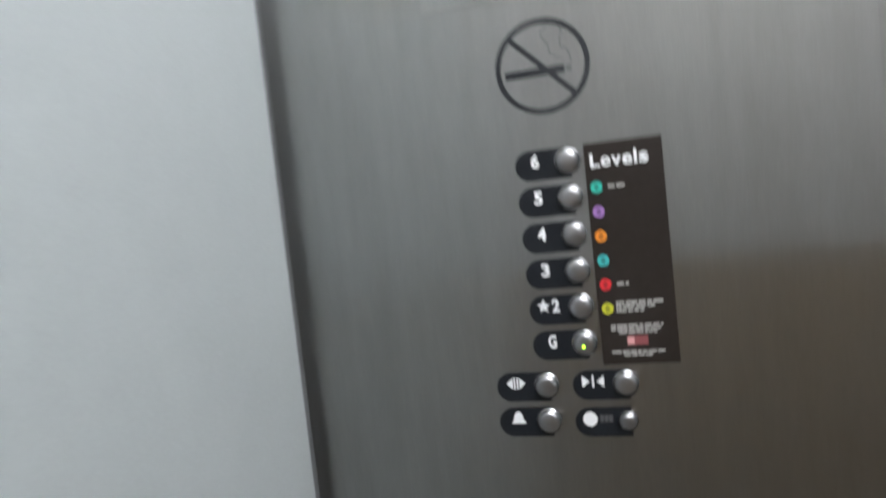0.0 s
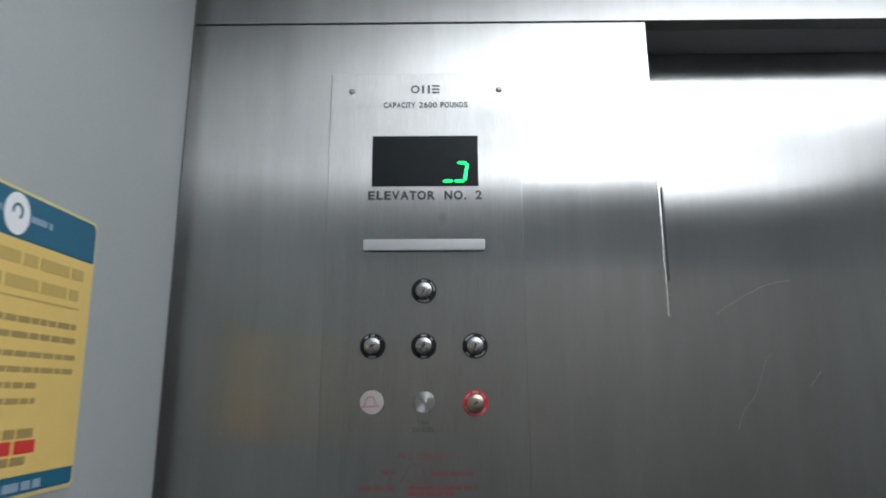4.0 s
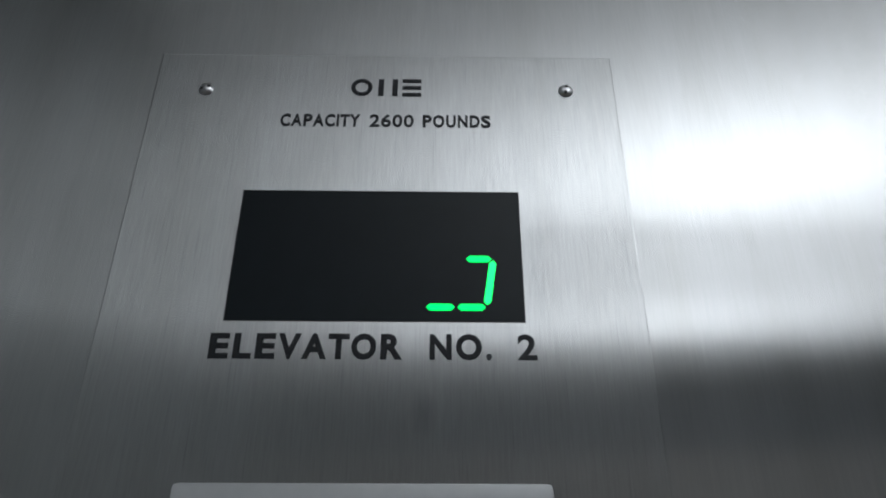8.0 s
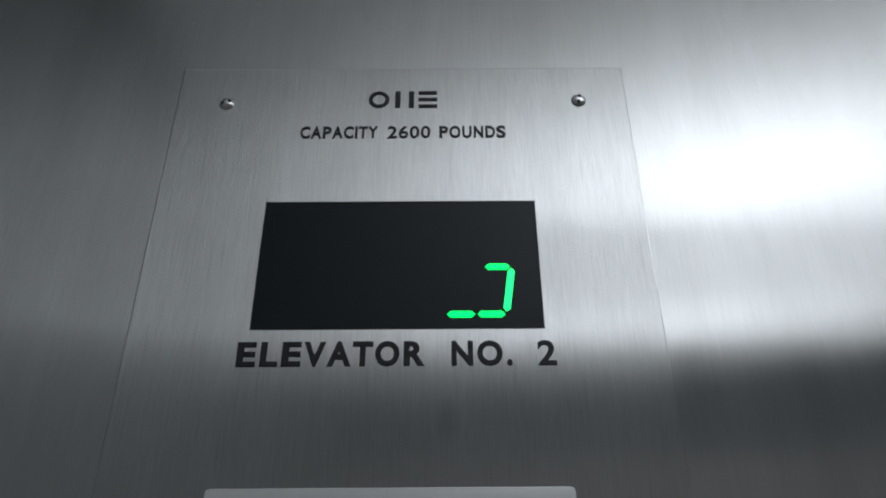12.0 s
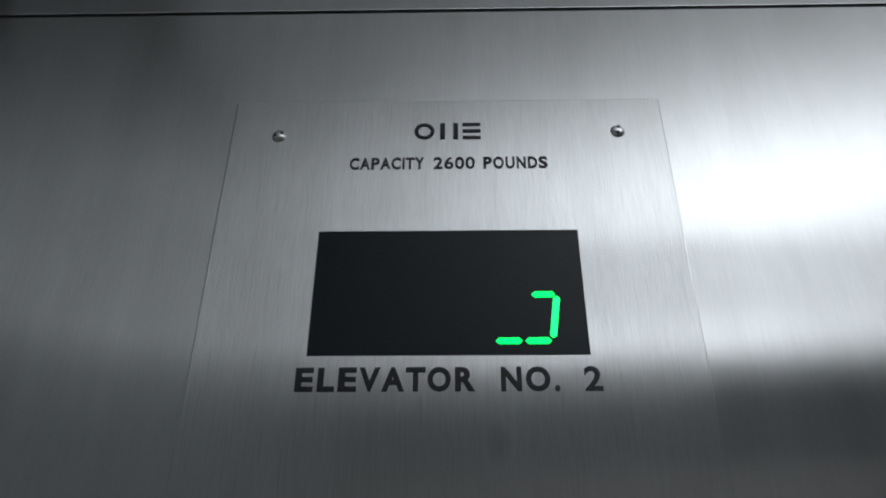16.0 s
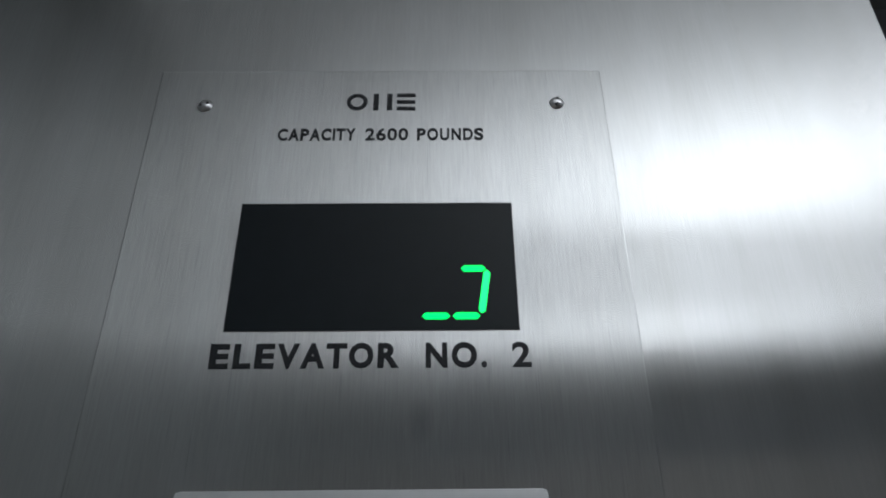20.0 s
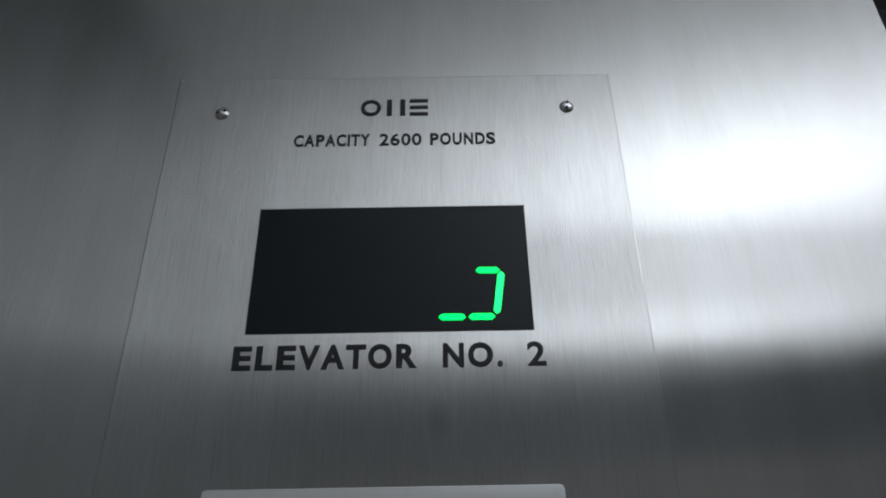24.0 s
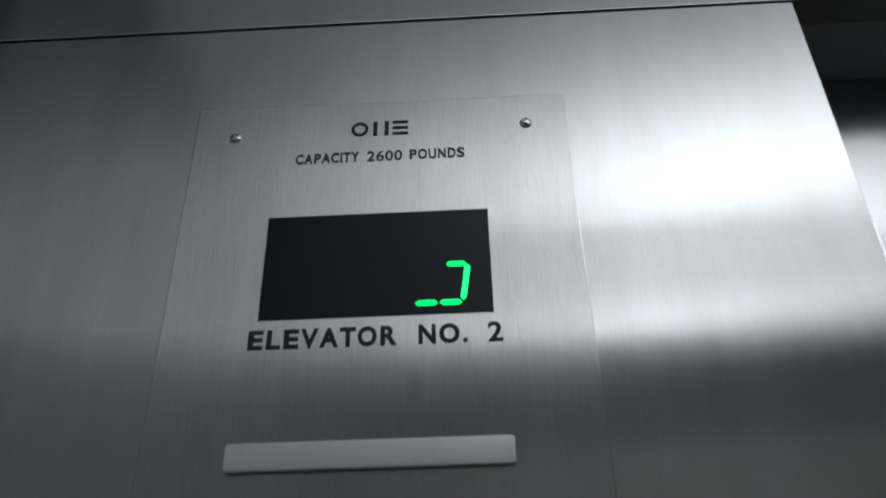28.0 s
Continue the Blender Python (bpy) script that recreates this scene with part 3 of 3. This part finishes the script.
hat = [(-0.032, 1.514), (-0.026, 1.517), (-0.022, 1.527), (-0.014, 1.536), (-0.004, 1.533), (0.0, 1.524), (0.004, 1.517), (0.010, 1.512), (-0.004, 1.5125), (-0.018, 1.515), (-0.032, 1.514)]
part("fire_hat_outline", stroke([(x, z_on_plate(z)) for x, z in hat], 0.0011, F0, F1), PALE_RED, plate, "thin red outline of a helmet")
left_rows = ((1.505, -0.083, -0.038), (1.4895, -0.083, -0.050), (1.4835, -0.083, -0.042), (1.4735, -0.083, -0.038), (1.4672, -0.083, -0.040), (1.457, -0.083, -0.038), (1.4505, -0.083, -0.042), (1.4412, -0.083, -0.050), (1.4357, -0.083, -0.063), (1.4262, -0.083, -0.036), (1.4200, -0.083, -0.038), (1.4140, -0.083, -0.052))
right_rows = ((1.506, -0.020, 0.069), (1.4987, -0.020, 0.040), (1.4895, -0.020, 0.066), (1.4745, -0.020, 0.090), (1.4588, -0.020, 0.087), (1.4435, -0.020, 0.086), (1.4262, -0.020, 0.033))
for i, (z, x0, x1) in enumerate(left_rows + right_rows):
    words("fire_line_word", x0, x1, z_on_plate(z), 0.0053, F0, F1, 10 + i, RED_INK, plate)

display = thing("floor_display", (0.001, 0, 1.9513), "black floor display with glowing green segments", "display")
part("window", box(-0.0755, 0.0755, -0.0002, 0.0004, -0.038, 0.038), GLASS_BLACK, display, "smoked black display window")
for x0, x1, z0, z1 in ((-0.0760, 0.0760, 0.038, 0.0384), (-0.0760, 0.0760, -0.0384, -0.038), (-0.0760, -0.0755, -0.038, 0.038), (0.0755, 0.0760, -0.038, 0.038)):
    part("window_edge", box(x0, x1, -0.0004, 0.0004, z0, z1), SHADOW_BLACK, display)


def segment(a, b, half):
    """A pointed display bar from a to b."""
    a, b = Vector(a), Vector(b)
    d = (b - a).normalized()
    n = Vector((-d.y, d.x)) * half
    return prism([tuple(p) for p in (a, a + d * half + n, b - d * half + n, b, b - d * half - n, a + d * half - n)], -0.0006, -0.0001)


for a, b in (((0.0258, -0.0304), (0.0402, -0.0304)), ((0.0417, -0.0304), (0.0560, -0.0304)), ((0.0568, -0.0290), (0.0606, -0.0039)), ((0.0465, -0.0031), (0.0597, -0.0031))):
    part("segment", segment(a, b, 0.0018), BRIGHT_GREEN if a[1] < b[1] else GREEN, display, "lit green segment")

light = thing("emergency_light", (0, 0, 1.8266), "milky white plastic emergency light bar", "light")
part("base_frame", box(-0.0825, 0.0825, -0.0010, 0, -0.0074, 0.0074), SATIN, light, "thin metal base")
part("lens", box(-0.0845, 0.0845, -0.0065, -0.0010, -0.0082, 0.0082, 0.0026), LENS, light, "milky plastic lens", True)


def key_switch(place, ring, marks, slot, label):
    k = thing("key_switch", place, label, "key switch", "key switches on the service plate")
    part("ring", lathe([(0.0115, 0), (0.0115, -0.0012), (0.0168, -0.0012), (0.0172, -0.0008), (0.0172, 0)], 40), ring, k, "", True)
    part("cylinder", lathe([(0.0113, 0), (0.0113, -0.006), (0.0108, -0.0078), (0.0085, -0.0092), (0.004, -0.0098), (0, -0.0099)], 32), LOCK_BRASS if ring is RED_RING else BUTTON_STEEL, k, "rounded steel lock cylinder", True)
    c, s = math.cos(radians(slot)), math.sin(radians(slot))
    part("keyhole", stroke([(-0.0032 * c, -0.0032 * s), (0.0006 * s, 0.0004), (0.0032 * c, 0.0032 * s)], 0.0019, -0.0104, -0.0088), SHADOW_BLACK, k, "dark key slot")
    for a0, a1 in marks:
        part("ring_mark", arc(0.0132, 0.0154, a0, a1, -0.0015, -0.0010, 6), PINK if ring is RED_RING else RING_PRINT, k)
    return k


black = "steel key switch with a black marked ring"
key_switch((0, 0, 1.7625), PLATE_BLACK, ((75, 105), (0, 55), (240, 300)), 80, black)
key_switch((-0.069, 0, 1.6873), PLATE_BLACK, ((80, 100), (115, 135), (250, 290), (35, 40)), 20, black)
key_switch((0, 0, 1.6873), PLATE_BLACK, ((75, 105), (35, 50), (255, 285)), 45, black)
key_switch((0.069, 0, 1.6873), PLATE_BLACK, ((100, 150), (30, 55), (215, 240), (270, 330)), 80, black)
key_switch((0.069, 0, 1.612), RED_RING, ((75, 108), (25, 60), (120, 155), (195, 228), (234, 262), (268, 298), (304, 335)), 30, "steel key switch with a red marked ring")

jewel = thing("fire_jewel", (-0.0685, 0, 1.6135), "round pinkish-white fire signal lens with a helmet mark", "signal lens")
part("lens", lathe([(0.0157, 0), (0.0157, -0.0028), (0.0150, -0.0038), (0.008, -0.0044), (0, -0.0045)], 36), JEWEL, jewel, "", True)
part("helmet_mark", stroke([(-0.0115, -0.0062), (-0.0085, -0.003), (-0.0075, 0.003), (-0.004, 0.0070), (0.0012, 0.0068), (0.0040, 0.0035), (0.0052, -0.0015), (0.0112, -0.0058), (0.004, -0.0050), (-0.0115, -0.0062)], 0.0018, -0.0050, -0.0036), HELMET_RED, jewel, "faint red helmet")

SPUN = material("spun_steel", (0.40, 0.40, 0.41), 0.2, 1.0)
spun = SPUN.node_tree
axis, flat, level, outward, tip, fan, leant, unit = (spun.nodes.new(k) for k in ("ShaderNodeTexCoord", "ShaderNodeNewGeometry", "ShaderNodeVectorMath", "ShaderNodeVectorMath", "ShaderNodeTexWhiteNoise", "ShaderNodeMapRange", "ShaderNodeVectorMath", "ShaderNodeVectorMath"))
level.operation, outward.operation, leant.operation, unit.operation = "MULTIPLY", "NORMALIZE", "MULTIPLY_ADD", "NORMALIZE"
level.inputs[1].default_value = (1, 0, 1)
link(SPUN, axis, "Object", level, 0)
link(SPUN, level, "Vector", outward, 0)
swirl = add(SPUN, "ShaderNodeMapping", Scale=(9000, 9000, 9000))
link(SPUN, axis, "Object", swirl, "Vector")
link(SPUN, swirl, "Vector", tip, "Vector")
fan.inputs["To Min"].default_value, fan.inputs["To Max"].default_value = -0.42, 0.42
link(SPUN, tip, "Value", fan, "Value")
link(SPUN, outward, "Vector", leant, 0)
spun.links.new(fan.outputs[0], leant.inputs[1])
spun.links.new(flat.outputs["Normal"], leant.inputs[2])
link(SPUN, leant, "Vector", unit, 0)
link(SPUN, unit, "Vector", spun.nodes["Principled BSDF"], "Normal")
button = thing("call_cancel_button", (0.001, 0, 1.613), "round spun steel call cancel push button", "button")
part("cap", lathe([(0.0143, 0), (0.0143, -0.0065), (0.0136, -0.0072), (0.006, -0.0074), (0, -0.0074)], 40), SPUN, button, "", True)

# ---- no smoking mark ----
mark = thing("no_smoking_symbol", (-0.0035, FACE, 1.307), "black engraved no smoking symbol on the steel panel", "symbol")
part("ring", arc(0.0475, 0.0535, 0, 359.99, -0.0006, 0, 72), INK, mark)
part("slash", stroke([(-0.0352, 0.0352), (0.0352, -0.0352)], 0.0061, -0.0008, 0), INK, mark)
part("cigarette", box(-0.0427, 0.0250, -0.0006, 0, -0.0102, -0.0016), INK, mark)
part("cigarette_tip", box(0.0262, 0.0330, -0.0006, 0, -0.0092, -0.0028), GREY_INK, mark, "pale grey glowing tip")
smoke = [(0.0260, 0.0050), (0.0180, 0.0075), (0.0115, 0.0110), (0.0092, 0.0160), (0.0092, 0.0225), (0.0050, 0.0280), (0.0012, 0.0335), (0.0030, 0.0400), (0.0085, 0.0445), (0.0150, 0.0455), (0.0220, 0.0420), (0.0252, 0.0350), (0.0225, 0.0260), (0.0220, 0.0190), (0.0290, 0.0150), (0.0322, 0.0080), (0.0330, 0.0000)]
part("smoke", stroke(smoke, 0.0014, -0.0006, 0), GREY_INK, mark, "thin grey line of smoke")


# ---- buttons ----
def push_button(name, place, label, symbol, group, small=False, lit=False):
    """A black rounded plate with a white sign, and a domed steel button at its end. The place is the button's centre."""
    b = thing(name, place, label, "button", group)
    r, left = 0.0173, -0.0428
    pts = [(left + r * math.cos(radians(a)), -0.002 + r * math.sin(radians(a))) for a in range(90, 271, 12)] + [(0.004, -0.002 - r), (0.004, -0.002 + r)]
    part("tactile_plate", prism(pts, -0.0012, 0), PLATE_BLACK, b, "black plate rounded at one end")
    q = 0.0112 if small else 0.0148
    part("bezel", lathe([(q * 0.86, 0), (q * 0.86, -0.0045), (q * 0.93, -0.0055), (q, -0.0045), (q, 0)], 36), BUTTON_STEEL, b, "", True)
    part("cap", lathe([(q * 0.88, 0), (q * 0.88, -0.0046), (q * 0.85, -0.0066), (q * 0.77, -0.0084), (q * 0.64, -0.0096), (q * 0.46, -0.0103), (q * 0.24, -0.0107), (0, -0.0108)], 36), CAP_STEEL, b, "domed satin steel button", True)
    if lit:
        part("pilot_lamp", lathe([(0, -0.0116), (0.0018, -0.0114), (0.0021, -0.009), (0, -0.009)], 14, -0.0008, -0.0032), AMBER, b, "lit yellow-green pilot lamp")
    for bm in symbol:
        if isinstance(bm, tuple):
            spell("figure", bm[0], bm[1], bm[2], SZ, 0.0150, Y0, Y1, WHITE_INK, b, 0.034)
        else:
            part("sign", bm, WHITE_INK, b, "white raised sign")
    return b


Y0, Y1 = -0.0018, -0.0010
SX, SZ = -0.0368, 0.0025


def star(cx, cz, r):
    pts = [(cx + (r if i % 2 == 0 else r * 0.42) * math.cos(radians(90 + 36 * i)), cz + (r if i % 2 == 0 else r * 0.42) * math.sin(radians(90 + 36 * i))) for i in range(10)]
    return prism(pts, Y0, Y1)


for i, text in enumerate(("6", "5", "4", "3", "2", "G")):
    z = 1.1985 - 0.0419 * i
    if text == "2":
        signs = [star(SX - 0.0065, SZ, 0.0085), ("2", SX + 0.0034, SX + 0.0122)]
    else:
        signs = [(text, SX - 0.0047, SX + 0.0047)]
    push_button("floor_button", (0.0148, FACE, z), "domed steel floor button with a black plate marked " + ("star 2" if text == "2" else text) + (", lit" if text == "G" else ""), signs, "floor buttons", lit=text == "G")


def tri(cx, w, h, cz=SZ):
    return prism([(cx, cz - h), (cx + w, cz), (cx, cz + h)], Y0, Y1)


def bar(cx, w, h, cz=SZ):
    return prism([(cx - w / 2, cz - h), (cx + w / 2, cz - h), (cx + w / 2, cz + h), (cx - w / 2, cz + h)], Y0, Y1)


low = "door and alarm buttons"
push_button("door_open_button", (-0.0335, FACE, 0.9405), "domed steel door open button with a black plate", [tri(SX - 0.004, -0.0075, 0.0068), bar(SX - 0.0018, 0.002, 0.0066), bar(SX + 0.0018, 0.002, 0.0066), tri(SX + 0.004, 0.0075, 0.0068)], low)
push_button("door_close_button", (0.0565, FACE, 0.9405), "domed steel door close button with a black plate", [tri(SX - 0.0125, 0.0085, 0.0068), bar(SX, 0.0022, 0.007), tri(SX + 0.0125, -0.0085, 0.0068)], low)
bell = [(-0.009, -0.006), (0.009, -0.006), (0.0062, -0.002), (0.0045, 0.005), (0.0018, 0.008), (-0.0018, 0.008), (-0.0045, 0.005), (-0.0062, -0.002)]
push_button("alarm_button", (-0.0345, FACE, 0.898), "domed steel alarm button with a black plate and bell", [prism([(SX + x, SZ + z) for x, z in bell], Y0, Y1)], low)
phone = push_button("phone_button", (0.0555, FACE, 0.897), "small domed steel phone button with a black plate", [prism(ellipse(0.0082, 0.0085, 20, SX - 0.006, SZ - 0.001), Y0, Y1)], low, small=True)
for x in (-0.0295, -0.0245, -0.0195):
    part("worn_print", box(x - 0.0021, x + 0.0021, -0.0016, -0.0010, SZ - 0.0045, SZ + 0.0035), WORN_PRINT, phone, "faded grey print")

# ---- levels sign ----
sign = thing("level_directory_sign", (0.0755, FACE, 1.0825), "dark brown level directory sign with coloured dots", "sign")
part("board", box(-0.0422, 0.0422, -0.0014, 0, -0.1208, 0.1315, 0.0005), BOARD, sign)
spell("title_letter", "Levels", -0.036, 0.027, 0.1120, 0.0150, -0.0019, -0.0013, WHITE_INK, sign, 0.02)
dots = ((0.03, 0.42, 0.33), (0.30, 0.15, 0.42), (0.70, 0.23, 0.02), (0.05, 0.42, 0.42), (0.62, 0.02, 0.03), (0.50, 0.50, 0.03))
for i, color in enumerate(dots):
    tint = mottled("dot_print", color, tuple(c * 0.85 for c in color), 0.4, (300, 300, 300), 0.02, 0.0002)
    dz = 1.1645 - 0.0276 * i - 1.0825
    d = part("dot", prism(ellipse(0.0066, 0.0066, 24, -0.0315, dz), -0.0018, -0.0013), tint, sign, "coloured level dot")
    part("dot_mark", prism(ellipse(0.0026, 0.004, 12, -0.0315, dz), -0.0021, -0.0017), material("dot_figure", tuple(c * 0.45 for c in color), 0.5), d)
for x0, x1, z, h in ((-0.019, 0.0, 0.0820, 0.0034), (-0.019, -0.006, -0.0284, 0.0036), (-0.022, 0.029, -0.0500, 0.0032), (-0.022, 0.020, -0.0545, 0.0032), (-0.022, 0.008, -0.0592, 0.0032),
                     (-0.030, 0.027, -0.0765, 0.0028), (-0.030, 0.026, -0.0805, 0.0028), (-0.022, 0.020, -0.0845, 0.0024), (-0.031, 0.027, -0.1065, 0.0026), (-0.018, 0.014, -0.1103, 0.0024)):
    words("print_line_word", x0, x1, z, h, -0.0018, -0.0013, int(z * 1e4) + 5000, SIGN_GREY, sign)
part("badge", box(-0.0125, 0.0095, -0.0018, -0.0013, -0.099, -0.0885), material("badge_maroon", (0.20, 0.05, 0.055), 0.5), sign, "small dull red badge")
part("badge_square", box(-0.013, -0.0055, -0.0021, -0.0017, -0.0978, -0.0895), material("badge_pink", (0.60, 0.30, 0.30), 0.5), sign)

# ---- notice on the side wall ----
notice = thing("notice_poster", (LEFT + 0.0005, -0.350, 1.6620), "yellow notice with blue bands on the grey wall", "notice")
notice.rotation_euler = (0, radians(-1.3), radians(90))
W2, H2 = 0.125, 0.132
part("backing", prism(rounded(-W2, W2, -H2, H2, 0.006, 0.008), -0.0012, 0), YELLOW_EDGE, notice, "yellow edge")
part("sheet", box(-W2 + 0.003, W2 - 0.003, -0.0017, -0.0011, -0.112, 0.088), YELLOW, notice, "warm yellow paper")
part("top_band", prism(rounded(-W2 + 0.003, W2 - 0.003, 0.0885, H2 - 0.003, 0.0003, 0.007), -0.0019, -0.0011), BLUE, notice, "deep blue band")
part("bottom_band", prism(rounded(-W2 + 0.003, W2 - 0.003, -H2 + 0.004, -0.1125, 0.005, 0.0003), -0.0019, -0.0011), BLUE, notice, "deep blue band")
part("seal", prism(ellipse(0.0175, 0.0185, 32, -0.009, 0.109), -0.0024, -0.0018), WHITE_INK, notice, "white round seal")
part("seal_mark", arc(0.005, 0.0075, -60, 200, -0.0027, -0.0022, 14, -0.009, 0.111), BLUE, notice)
words("print_line_word", -0.054, -0.029, 0.109, 0.006, -0.0023, -0.0018, 61, BLUE_PRINT, notice)
words("print_line_word", 0.011, 0.044, 0.109, 0.006, -0.0023, -0.0018, 62, BLUE_PRINT, notice)
rows = ((0.0725, -0.105, 0.108, 0.0110), (0.0515, -0.105, 0.100, 0.0110), (0.0388, -0.104, 0.104, 0.0018), (0.0205, -0.098, 0.104, 0.0056), (0.0070, -0.104, 0.107, 0.0056), (-0.0092, -0.104, 0.108, 0.0050), (-0.0225, -0.102, 0.105, 0.0050), (-0.0360, -0.069, 0.050, 0.0052), (-0.0495, -0.050, 0.047, 0.0052))
for i, (z, x0, x1, h) in enumerate(rows):
    if h > 0.003:
        words("print_line_word", x0, x1, z, h, -0.0021, -0.0016, 70 + i, PALE_PRINT if h > 0.008 else BROWN_PRINT, notice)
    else:
        part("rule", box(x0, x1, -0.0021, -0.0016, z - h / 2, z + h / 2), PALE_PRINT, notice)
part("logo_oval", prism(ellipse(0.021, 0.0215, 32, -0.035, -0.087), -0.0022, -0.0016), LOGO_RED, notice, "red oval mark")
part("logo_shape", stroke([(-0.039, -0.1), (-0.036, -0.078), (-0.027, -0.078), (-0.026, -0.087), (-0.036, -0.089)], 0.005, -0.0026, -0.0020), WHITE_INK, notice)
words("logo_line_word", -0.008, 0.05, -0.077, 0.008, -0.0021, -0.0016, 91, BROWN_PRINT, notice)
words("logo_line_word", -0.008, 0.055, -0.0885, 0.011, -0.0021, -0.0016, 92, LOGO_RED, notice)
words("logo_line_word", -0.008, 0.048, -0.1, 0.007, -0.0021, -0.0016, 93, BROWN_PRINT, notice)
for text, x0, x1 in (("For", -0.092, -0.075), ("Assistance", -0.070, -0.016), ("Call", -0.010, 0.008)):
    spell("print_letter", text, x0, x1, -0.1215, 0.0082, -0.0023, -0.0018, BLUE_PRINT, notice, 0.01)
words("print_line_word", 0.016, 0.070, -0.1215, 0.0075, -0.0023, -0.0018, 94, BLUE_PRINT, notice)
